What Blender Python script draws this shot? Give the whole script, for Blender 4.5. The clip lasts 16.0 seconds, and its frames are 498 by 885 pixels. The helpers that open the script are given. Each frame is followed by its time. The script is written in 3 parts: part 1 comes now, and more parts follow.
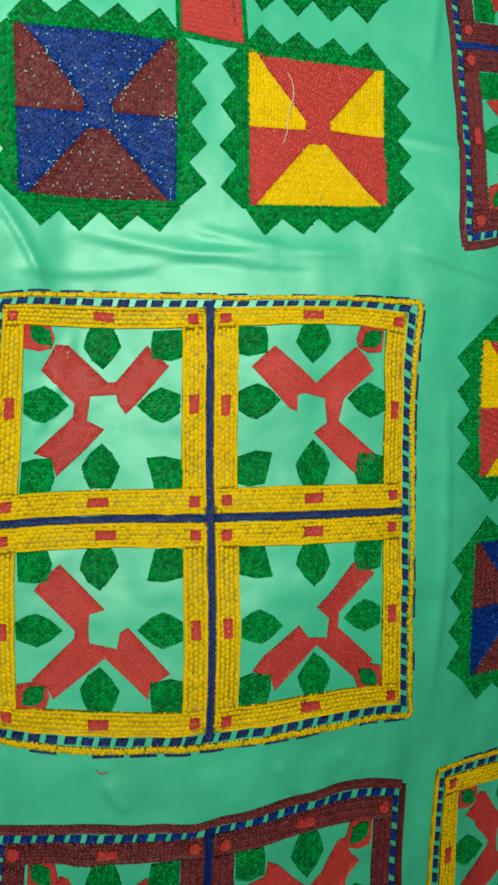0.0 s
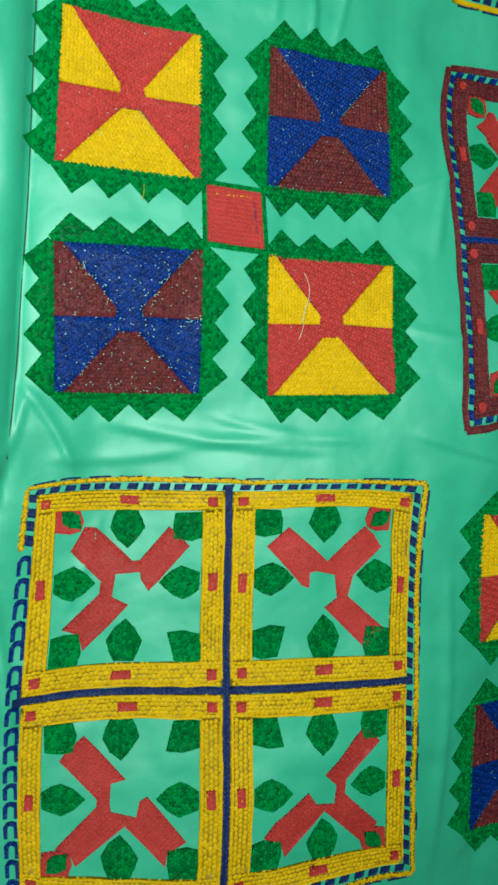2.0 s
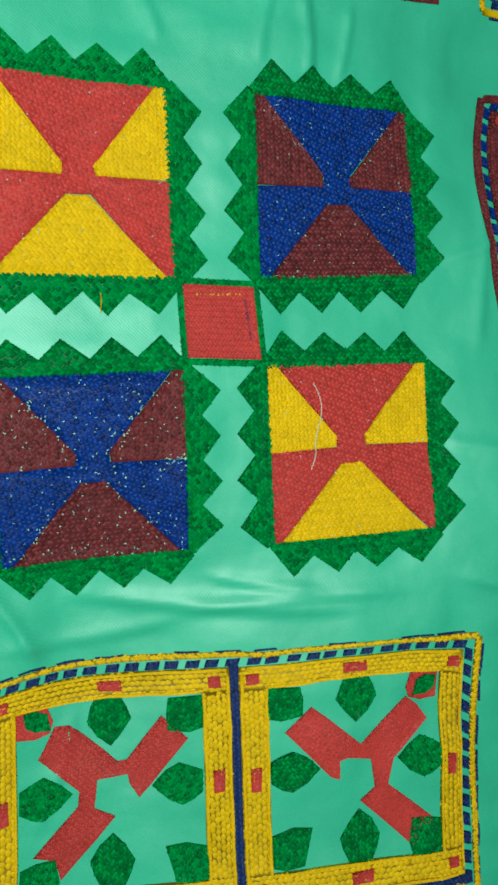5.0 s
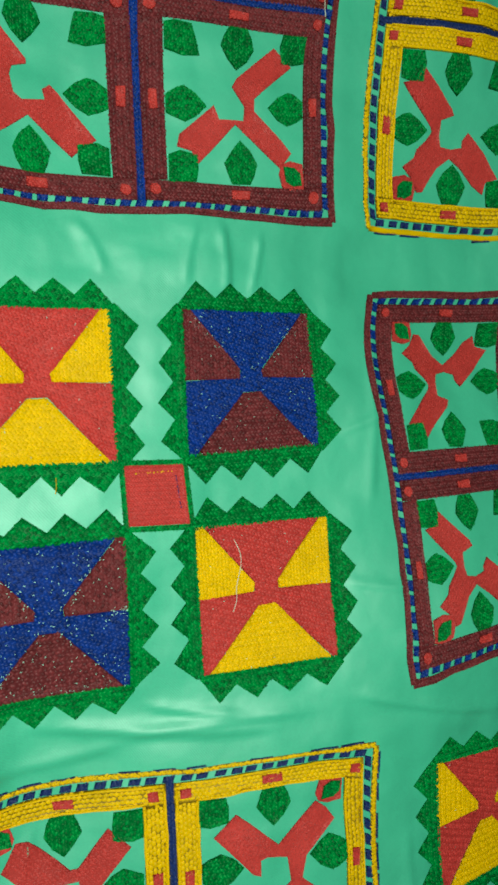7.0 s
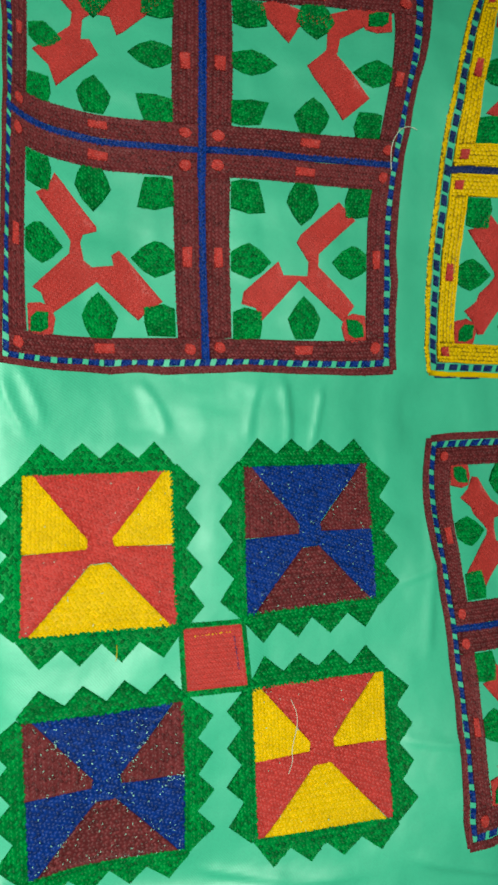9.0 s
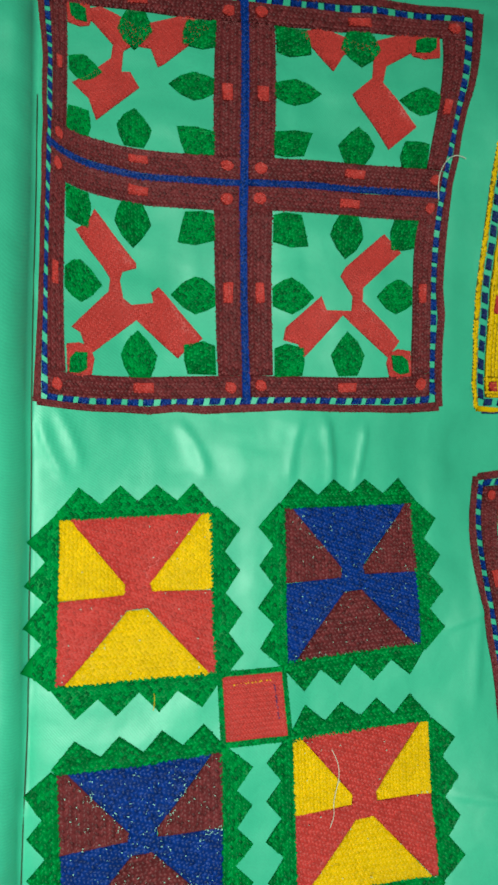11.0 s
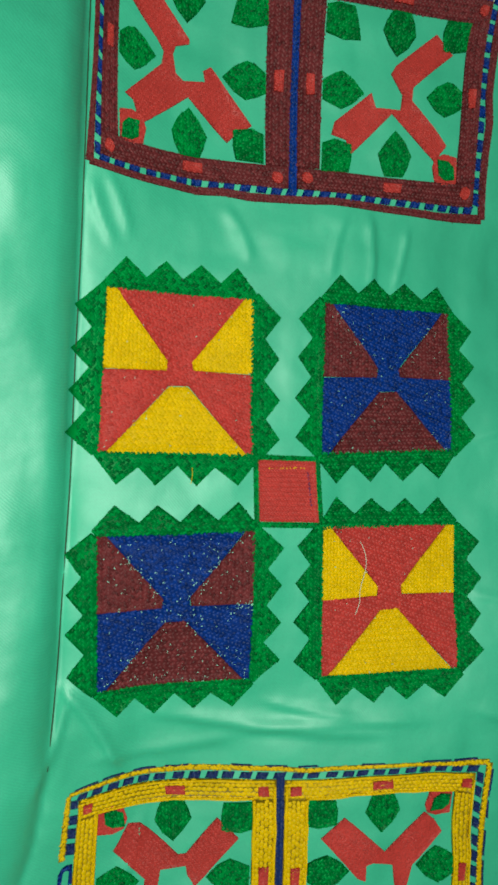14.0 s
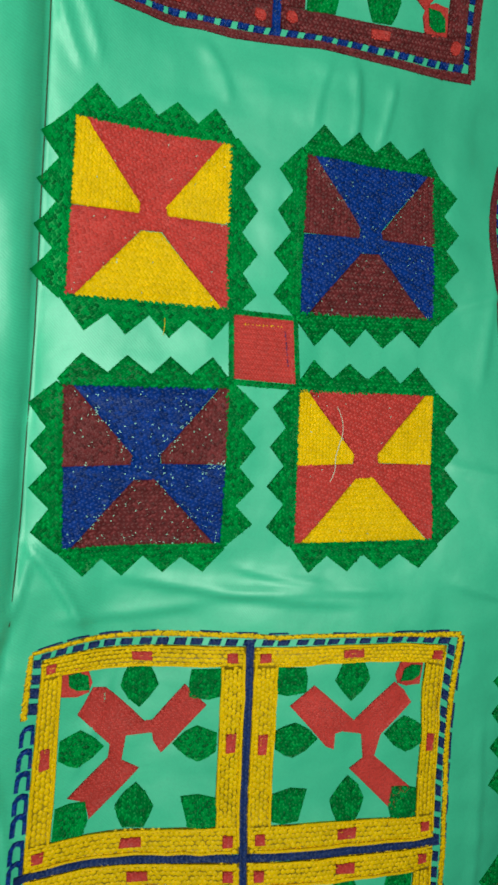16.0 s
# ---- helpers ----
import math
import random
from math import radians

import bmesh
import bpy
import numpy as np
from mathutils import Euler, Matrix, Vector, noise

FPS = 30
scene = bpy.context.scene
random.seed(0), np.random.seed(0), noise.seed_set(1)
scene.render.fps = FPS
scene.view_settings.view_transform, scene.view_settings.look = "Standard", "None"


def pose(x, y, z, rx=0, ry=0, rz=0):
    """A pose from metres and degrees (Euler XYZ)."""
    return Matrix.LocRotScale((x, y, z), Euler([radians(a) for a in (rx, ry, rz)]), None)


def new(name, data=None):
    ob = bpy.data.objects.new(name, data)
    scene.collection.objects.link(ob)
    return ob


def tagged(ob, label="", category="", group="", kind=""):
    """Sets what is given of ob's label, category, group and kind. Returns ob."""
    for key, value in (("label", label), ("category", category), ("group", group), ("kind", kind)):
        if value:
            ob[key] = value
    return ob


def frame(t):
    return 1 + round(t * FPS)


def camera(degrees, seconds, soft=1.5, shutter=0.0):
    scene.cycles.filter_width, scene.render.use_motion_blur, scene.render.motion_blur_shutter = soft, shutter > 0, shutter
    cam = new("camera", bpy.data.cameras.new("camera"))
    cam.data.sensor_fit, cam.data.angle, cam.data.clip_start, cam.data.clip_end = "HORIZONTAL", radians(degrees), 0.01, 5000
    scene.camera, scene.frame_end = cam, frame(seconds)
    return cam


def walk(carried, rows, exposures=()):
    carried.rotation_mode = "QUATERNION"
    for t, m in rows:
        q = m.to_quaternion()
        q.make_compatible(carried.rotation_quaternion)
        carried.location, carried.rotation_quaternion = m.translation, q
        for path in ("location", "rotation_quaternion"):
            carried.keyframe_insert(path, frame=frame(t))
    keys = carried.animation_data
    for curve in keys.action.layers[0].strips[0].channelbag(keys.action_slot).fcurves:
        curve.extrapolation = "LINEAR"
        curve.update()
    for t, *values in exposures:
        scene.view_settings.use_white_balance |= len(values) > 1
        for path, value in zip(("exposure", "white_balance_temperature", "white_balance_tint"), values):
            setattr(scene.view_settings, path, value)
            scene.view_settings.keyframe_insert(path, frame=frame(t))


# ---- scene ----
cam = camera(41.5, 16.0, soft=3.1)
ROWS = [
    (0, -0.0694, 0.0536, 0.3822, -1.70, -13.54, 1.17),
    (0.5, -0.0784, 0.0814, 0.3855, -1.70, -13.35, 2.12),
    (1, -0.0796, 0.1028, 0.3930, -1.11, -13.73, 2.03),
    (1.5, -0.0844, 0.1296, 0.4003, -0.50, -13.83, 2.16),
    (2, -0.0883, 0.1540, 0.4040, -0.36, -13.59, 2.06),
    (2.5, -0.0902, 0.1752, 0.3848, -1.95, -12.58, 1.62),
    (3, -0.0794, 0.1918, 0.3570, -1.78, -11.43, -0.01),
    (3.2, -0.0755, 0.1952, 0.3487, -1.77, -11.83, -0.66),
    (4.25, -0.0674, 0.2229, 0.3188, -1.78, -12.98, -1.28),
    (5.3, -0.0684, 0.2593, 0.3165, -1.67, -14.01, -1.08),
    (5.5, -0.0687, 0.2669, 0.3211, -1.65, -14.46, -1.03),
    (6, -0.0677, 0.2825, 0.3407, -0.93, -15.50, -1.06),
    (6.5, -0.0676, 0.2917, 0.3709, -0.38, -17.30, -1.29),
    (7, -0.0651, 0.3181, 0.3905, 1.66, -16.87, -1.93),
    (7.5, -0.0632, 0.3371, 0.4000, 1.47, -16.59, -2.14),
    (8, -0.0741, 0.3636, 0.3885, 0.81, -15.44, -0.48),
    (8.5, -0.0838, 0.3855, 0.3867, 0.87, -15.74, 0.43),
    (9, -0.0854, 0.4099, 0.3852, 2.09, -14.95, -0.68),
    (9.2, -0.0896, 0.4156, 0.3810, 2.11, -14.86, -0.66),
    (10.25, -0.0927, 0.4368, 0.3764, 2.81, -13.85, -0.43),
    (11.3, -0.0951, 0.4230, 0.3703, 1.93, -12.97, -0.07),
    (11.5, -0.0988, 0.4070, 0.3741, 1.42, -13.10, 0.42),
    (12, -0.1070, 0.3932, 0.3749, -0.36, -13.16, 0.80),
    (12.5, -0.1143, 0.3718, 0.3682, 0.07, -12.93, 1.38),
    (13, -0.1232, 0.3542, 0.3660, -0.88, -12.96, 2.97),
    (13.5, -0.1199, 0.3394, 0.3670, -1.05, -12.80, 2.75),
    (14, -0.1133, 0.3264, 0.3705, -0.85, -12.75, 2.16),
    (14.5, -0.1088, 0.3008, 0.3701, -1.22, -13.55, 2.45),
    (15, -0.1105, 0.2853, 0.3632, -2.57, -14.34, 3.13),
    (15.5, -0.1123, 0.2768, 0.3635, -2.69, -14.44, 3.24),
    (16, -0.1058, 0.2608, 0.3594, -3.56, -14.66, 3.42),
]
EXPOSURES = [(0.0, 0.18, 6450, 1), (1.0, 0.08, 6250, 1), (2.5, 0.08, 5850, 0), (3.0, 0.05, 5850, 0), (5.5, -0.05, 5950, 0), (7.0, 0.05, 6400, 2),
             (9.0, 0.08, 6400, 2), (11.5, 0.05, 6200, 0), (12.5, -0.16, 6250, 0), (14.0, -0.18, 6300, 0), (16.0, -0.1, 6300, 1)]
walk(cam, [(t, pose(x, y, z, rx, ry, rz)) for t, x, y, z, rx, ry, rz in ROWS], EXPOSURES)

# ---- light ----
world = bpy.data.worlds.new("room_dusk")
world.use_nodes = True
world.node_tree.nodes["Background"].inputs[0].default_value = (0.9, 1.0, 0.97, 1)
world.node_tree.nodes["Background"].inputs[1].default_value = 0.25
scene.world = world

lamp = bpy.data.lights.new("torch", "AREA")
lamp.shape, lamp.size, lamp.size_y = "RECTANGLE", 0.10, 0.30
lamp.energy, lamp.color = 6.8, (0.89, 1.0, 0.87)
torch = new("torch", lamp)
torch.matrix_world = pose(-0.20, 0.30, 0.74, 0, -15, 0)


# ---- materials ----
def nodes_of(name):
    m = bpy.data.materials.new(name)
    m.use_nodes = True
    nt = m.node_tree
    return m, nt, nt.nodes["Principled BSDF"]


def noise_node(nt, scale, detail=3.0, rough=0.6):
    n = nt.nodes.new("ShaderNodeTexNoise")
    n.inputs["Scale"].default_value, n.inputs["Detail"].default_value = scale, detail
    n.inputs["Roughness"].default_value = rough
    co = nt.nodes.new("ShaderNodeTexCoord")
    nt.links.new(co.outputs["Object"], n.inputs["Vector"])
    return n


def ramp(nt, source, low, high, a=0.3, b=0.7):
    r = nt.nodes.new("ShaderNodeValToRGB")
    r.color_ramp.elements[0].position, r.color_ramp.elements[1].position = a, b
    r.color_ramp.elements[0].color, r.color_ramp.elements[1].color = (*low, 1), (*high, 1)
    nt.links.new(source, r.inputs[0])
    return r.outputs[0]


def mixed(nt, kind, fac, a, b):
    m = nt.nodes.new("ShaderNodeMixRGB")
    m.blend_type = kind
    m.inputs[0].default_value = fac
    nt.links.new(a, m.inputs[1])
    nt.links.new(b, m.inputs[2])
    return m.outputs[0]


def bumped(nt, bsdf, source, strength, distance):
    b = nt.nodes.new("ShaderNodeBump")
    b.inputs["Strength"].default_value, b.inputs["Distance"].default_value = strength, distance
    nt.links.new(source, b.inputs["Height"])
    nt.links.new(b.outputs[0], bsdf.inputs["Normal"])
    return b


def cloth_material(name, colour):
    """Thin woven cotton with a slight shine: large faint blotches, fine slubs, weave relief."""
    m, nt, bsdf = nodes_of(name)
    c = np.array(colour)
    blotch = ramp(nt, noise_node(nt, 14, 3).outputs[0], c * 0.93, np.minimum(c * 1.06, 1), 0.3, 0.7)
    slub = ramp(nt, noise_node(nt, 900, 2).outputs[0], (0.86, 0.86, 0.86), (1, 1, 1), 0.25, 0.6)
    dyed = mixed(nt, "MULTIPLY", 0.7, blotch, slub)
    bsdf.inputs["Roughness"].default_value = 0.5
    bsdf.inputs["Specular IOR Level"].default_value = 0.95
    w = nt.nodes.new("ShaderNodeTexWave")
    w.bands_direction = "DIAGONAL"
    w.inputs["Scale"].default_value, w.inputs["Distortion"].default_value = 360, 3.0
    w.inputs["Detail"].default_value = 2
    co = nt.nodes.new("ShaderNodeTexCoord")
    nt.links.new(co.outputs["Object"], w.inputs["Vector"])
    yarn = ramp(nt, w.outputs[0], (0.90, 0.90, 0.90), (1, 1, 1), 0.2, 0.7)
    nt.links.new(mixed(nt, "MULTIPLY", 0.5, dyed, yarn), bsdf.inputs["Base Color"])
    b = bumped(nt, bsdf, w.outputs[0], 0.22, 0.00015)
    crumple = nt.nodes.new("ShaderNodeBump")
    crumple.inputs["Strength"].default_value, crumple.inputs["Distance"].default_value = 0.4, 0.004
    nt.links.new(noise_node(nt, 34, 2.5, 0.5).outputs[0], crumple.inputs["Height"])
    nt.links.new(crumple.outputs[0], b.inputs["Normal"])
    return m


def thread_material(name, colour, spread=0.22, rough=0.45, shine=0.2):
    """Embroidery floss: each strand differs a little, with fine fibre grain along it."""
    m, nt, bsdf = nodes_of(name)
    c = np.array(colour)
    geo = nt.nodes.new("ShaderNodeNewGeometry")
    strand = ramp(nt, geo.outputs["Random Per Island"], c * (1 - spread), np.minimum(c * (1 + spread), 1), 0.0, 1.0)
    worn = ramp(nt, noise_node(nt, 45, 3).outputs[0], (0.86, 0.86, 0.86), (1, 1, 1), 0.3, 0.6)
    fibre = ramp(nt, noise_node(nt, 1500, 2).outputs[0], (0.72, 0.72, 0.72), (1, 1, 1), 0.3, 0.6)
    first = mixed(nt, "MULTIPLY", 0.8, strand, worn)
    nt.links.new(mixed(nt, "MULTIPLY", 0.45, first, fibre), bsdf.inputs["Base Color"])
    bsdf.inputs["Roughness"].default_value = rough
    bsdf.inputs["Specular IOR Level"].default_value = shine
    bumped(nt, bsdf, noise_node(nt, 1300, 2).outputs[0], 0.4, 0.0003)
    return m


def plain_material(name, colour, rough=0.8):
    m, nt, bsdf = nodes_of(name)
    c = np.array(colour)
    nt.links.new(ramp(nt, noise_node(nt, 6, 5).outputs[0], c * 0.9, c, 0.3, 0.7), bsdf.inputs["Base Color"])
    bsdf.inputs["Roughness"].default_value = rough
    return m


MINT = cloth_material("mint_cotton", (0.072, 0.53, 0.325))
YELLOW = thread_material("yellow_floss", (0.82, 0.48, 0.0), 0.11, shine=0.12)
RED = thread_material("red_floss", (0.55, 0.045, 0.040), 0.16)
GREEN = thread_material("green_floss", (0.002, 0.19, 0.035), 0.5, rough=0.45, shine=0.12)
MAROON = thread_material("maroon_floss", (0.150, 0.022, 0.026), 0.4, rough=0.45, shine=0.18)
BLUE = thread_material("blue_floss", (0.003, 0.028, 0.20), 0.45, rough=0.42, shine=0.18)
NAVY = thread_material("navy_floss", (0.012, 0.026, 0.12), 0.3)
WHITE = thread_material("white_thread", (0.75, 0.74, 0.62), 0.05)
# Paler than the cloth itself: highlights on the thread are painted in too.
PALE = thread_material("cotton_and_glint", (0.38, 0.66, 0.55), 0.4)
# Ground under yellow stitches: under-thread, darkened to paint shade in the gaps.
OLIVE = thread_material("shaded_underlay", (0.31, 0.19, 0.010), 0.3)
HEM = thread_material("hem_thread", (0.045, 0.06, 0.03), 0.3)
WALL = plain_material("wall_paint", (0.55, 0.56, 0.52))
FLOOR = plain_material("floor_concrete", (0.25, 0.24, 0.22))
TICKING = plain_material("mattress_ticking", (0.6, 0.58, 0.52))


# ---- the lie of the cloth ----
X0, X1, Y0, Y1, STEP = -0.36, 0.46, -0.47, 1.09, 0.0022
NX, NY = int((X1 - X0) / STEP) + 1, int((Y1 - Y0) / STEP) + 1


def soft_noise(x, y, size, seed):
    """Smooth random heights from -1 to 1 with lumps of that size."""
    rng = np.random.default_rng(seed)
    table = rng.uniform(-1, 1, (256, 256))
    u, v = x / size + 77, y / size + 53
    i, j = np.floor(u).astype(int), np.floor(v).astype(int)
    f, g = u - i, v - j
    f, g = f * f * f * (f * (6 * f - 15) + 10), g * g * g * (g * (6 * g - 15) + 10)
    at = lambda a, b: table[a % 256, b % 256]  # noqa: E731
    low = at(i, j) * (1 - f) + at(i + 1, j) * f
    top = at(i, j + 1) * (1 - f) + at(i + 1, j + 1) * f
    return low * (1 - g) + top * g


def ridge(x, y, a, b, width, height, bend=0.0):
    """A crease from a to b: a soft ridge with a sharper far side, fading at its ends."""
    ax, ay = a
    dx, dy = b[0] - ax, b[1] - ay
    long = math.hypot(dx, dy)
    s = ((x - ax) * dx + (y - ay) * dy) / long**2
    d = ((x - ax) * -dy + (y - ay) * dx) / long + bend * np.sin(np.clip(s, 0, 1) * math.pi)
    ends = np.clip(s * 4, 0, 1) * np.clip((1 - s) * 4, 0, 1)
    ends = ends * ends * (3 - 2 * ends)
    return height * ends * np.where(d > 0, np.exp(-(d / width) ** 2), np.exp(-((d / (width * 0.45)) ** 2)))


def crease_x(y):
    """Where the folded-over strip of cloth meets the flat part."""
    return np.interp(y, [-0.5, 0.02, 0.10, 0.14, 0.19, 0.245, 0.30, 0.37, 0.43, 0.48, 0.62, 1.1],
                     [-0.25, -0.165, -0.1415, -0.1355, -0.1325, -0.1308, -0.1288, -0.1282, -0.1268, -0.1264, -0.1268, -0.127])


# Broad swells of the bedding under the cloth, in millimetres: six lines of fourteen, from the near to the far end.
SWELLS = [(0.2, -4, -5.9, 3.9, -9.3, 21.5, -0.3, -0.6, -2.8, 16.8, 29.7, -18, 7.4, -3.8),
          (-0.5, -1, 3.1, -10.9, -1.8, -27.3, -4.7, 2.6, 3, -14.2, -4.4, 5.9, -0.7, -0.7),
          (-0, 8.1, 1, 10.4, -5.7, 16.1, -9.3, 14, -16.5, 22.8, -18, 9.5, 0.9, 2.6),
          (-0.8, 2.6, -0.2, 9.3, -7.1, 2.4, -1.2, -9.4, 4.9, -16, 19.2, -13.6, 9, -3.1),
          (0.3, -2.9, 1.3, -1.2, 20.2, -8.4, 20.1, -8.9, 10.1, -12, -4.5, 7.4, 7, 1.1),
          (0.2, -5.8, -3.7, -4.7, -16.2, -1.4, 7, 1.9, -7.8, -10.4, -1.8, 4.8, 10.8, 4.1)]


def swell(x, y):
    h = np.zeros(np.shape(x))
    for i, line_of in enumerate(SWELLS):
        for j, k in enumerate(line_of):
            h = h + 0.001 * k * np.exp(-((x + 0.16 - 0.08 * i) ** 2 + (y + 0.30 - 1.05 * j / 13) ** 2) / 0.0085)
    return h


def lie(x, y):
    """Height of the cloth over the bed."""
    h = swell(x, y) + 0.0007 * soft_noise(x, y, 0.034, 2)
    h = h + 0.0006 * soft_noise(x * 0.6, y, 0.014, 3) + 0.0018 * soft_noise(x, y * 0.5, 0.017, 4) * (0.5 + 0.5 * soft_noise(x, y, 0.08, 8))
    for a, b, w, k, bend in (
        ((-0.09, 0.166), (0.075, 0.150), 0.006, 0.0022, 0.004), ((-0.04, 0.150), (0.10, 0.158), 0.005, 0.0016, -0.003),
        ((-0.02, 0.172), (0.05, 0.160), 0.004, 0.0016, 0.002), ((-0.135, 0.190), (-0.095, 0.128), 0.004, 0.0030, -0.004),
        ((-0.145, 0.120), (-0.125, 0.185), 0.004, 0.0025, 0.003), ((-0.12, 0.140), (-0.02, 0.150), 0.006, 0.0014, 0.003),
        ((0.044, 0.415), (0.040, 0.466), 0.004, 0.0022, 0.002), ((0.060, 0.418), (0.068, 0.462), 0.003, 0.0016, 0.001),
        ((0.018, 0.420), (0.026, 0.464), 0.004, 0.0013, -0.002), ((-0.03, 0.425), (-0.05, 0.462), 0.005, 0.0015, 0.003),
        ((-0.10, 0.430), (-0.115, 0.466), 0.004, 0.0016, 0.002), ((-0.124, 0.462), (-0.108, 0.424), 0.004, 0.0018, 0.002),
        ((0.115, 0.33), (0.155, 0.345), 0.004, 0.0012, 0.001), ((0.112, 0.235), (0.160, 0.228), 0.004, 0.0013, 0.001),
        ((0.110, 0.166), (0.230, 0.140), 0.005, 0.0020, 0.002), ((0.135, 0.27), (0.148, 0.40), 0.005, 0.0012, 0.002),
        ((-0.06, -0.150), (-0.045, -0.172), 0.005, 0.0015, 0.001), ((0.04, -0.146), (0.055, -0.17), 0.004, 0.0016, 0.001),
        ((0.08, -0.142), (0.10, -0.165), 0.004, 0.0013, 0.001), ((0.145, -0.14), (0.150, 0.10), 0.006, 0.0012, 0.003),
        ((-0.103, 0.040), (-0.078, 0.112), 0.0045, 0.0010, 0.003), ((-0.125, -0.05), (-0.150, 0.09), 0.006, 0.0025, 0.003),
    ):
        h = h + ridge(x, y, a, b, w, k, bend)
    d = crease_x(y) - x
    tall = 0.016 * np.interp(y, [-0.5, 0.0, 0.12, 0.25, 1.1], [0.25, 0.35, 0.75, 1.0, 1.15])
    far = np.clip(y / 0.2, 0, 1)
    inward, onward = np.clip(d / 0.012, 0, 1), np.clip(d / 0.042, 0, 1)
    roll = tall * (0.35 * (1 - (1 - inward) ** 2) + 0.5 * (1 - (1 - onward) ** 2)) + 0.0016 * np.clip(d / 0.002, 0, 1) * far
    roll = roll - 0.07 * np.clip(d - 0.045, 0, 0.2) + 0.0016 * soft_noise(x, y * 0.4, 0.03, 6) * np.clip(d / 0.02, 0, 1)
    valley = -0.0028 * np.exp(-np.abs(d) / 0.005) * far
    return h + np.where(d > 0, roll, 0) + valley


GX, GY = np.meshgrid(X0 + STEP * np.arange(NX), Y0 + STEP * np.arange(NY), indexing="ij")
HEIGHT = lie(GX, GY)


def on_cloth(x, y):
    """Height of the sheet at points, straight between the sheet's own points."""
    u, v = np.clip((x - X0) / STEP, 0, NX - 1.001), np.clip((y - Y0) / STEP, 0, NY - 1.001)
    i, j = u.astype(int), v.astype(int)
    f, g = u - i, v - j
    return (HEIGHT[i, j] * (1 - f) + HEIGHT[i + 1, j] * f) * (1 - g) + (HEIGHT[i, j + 1] * (1 - f) + HEIGHT[i + 1, j + 1] * f) * g


# ---- helpers for meshes ----
def mesh_object(name, verts, faces, material, parent=None, label="", smooth=False):
    me = bpy.data.meshes.new(name)
    me.from_pydata(verts, [], faces)
    me.materials.append(material)
    if smooth:
        me.polygons.foreach_set("use_smooth", [True] * len(me.polygons))
    me.update()
    ob = new(name, me)
    ob.parent = parent
    return tagged(ob, label)


def box(name, lo, hi, material, parent=None, label=""):
    bm = bmesh.new()
    bmesh.ops.create_cube(bm, size=1)
    for v in bm.verts:
        v.co = [a + (b - a) * (c + 0.5) for a, b, c in zip(lo, hi, v.co)]
    bmesh.ops.bevel(bm, geom=bm.edges[:], offset=0.01, segments=2, affect="EDGES")
    me = bpy.data.meshes.new(name)
    bm.to_mesh(me)
    bm.free()
    me.materials.append(material)
    ob = new(name, me)
    ob.parent = parent
    return tagged(ob, label)


def inside(poly, x, y):
    """Which points lie in a polygon."""
    hit = np.zeros(len(x), bool)
    px, py = poly[-1]
    for qx, qy in poly:
        with np.errstate(divide="ignore", invalid="ignore"):
            hit ^= ((qy > y) != (py > y)) & (x < (px - qx) * (y - qy) / (py - qy) + qx)
        px, py = qx, qy
    return hit


RNG = np.random.default_rng(5)
NEAR = (-0.17, 0.275, -0.27, 0.80)  # the stretch of cloth that the walk passes over closely


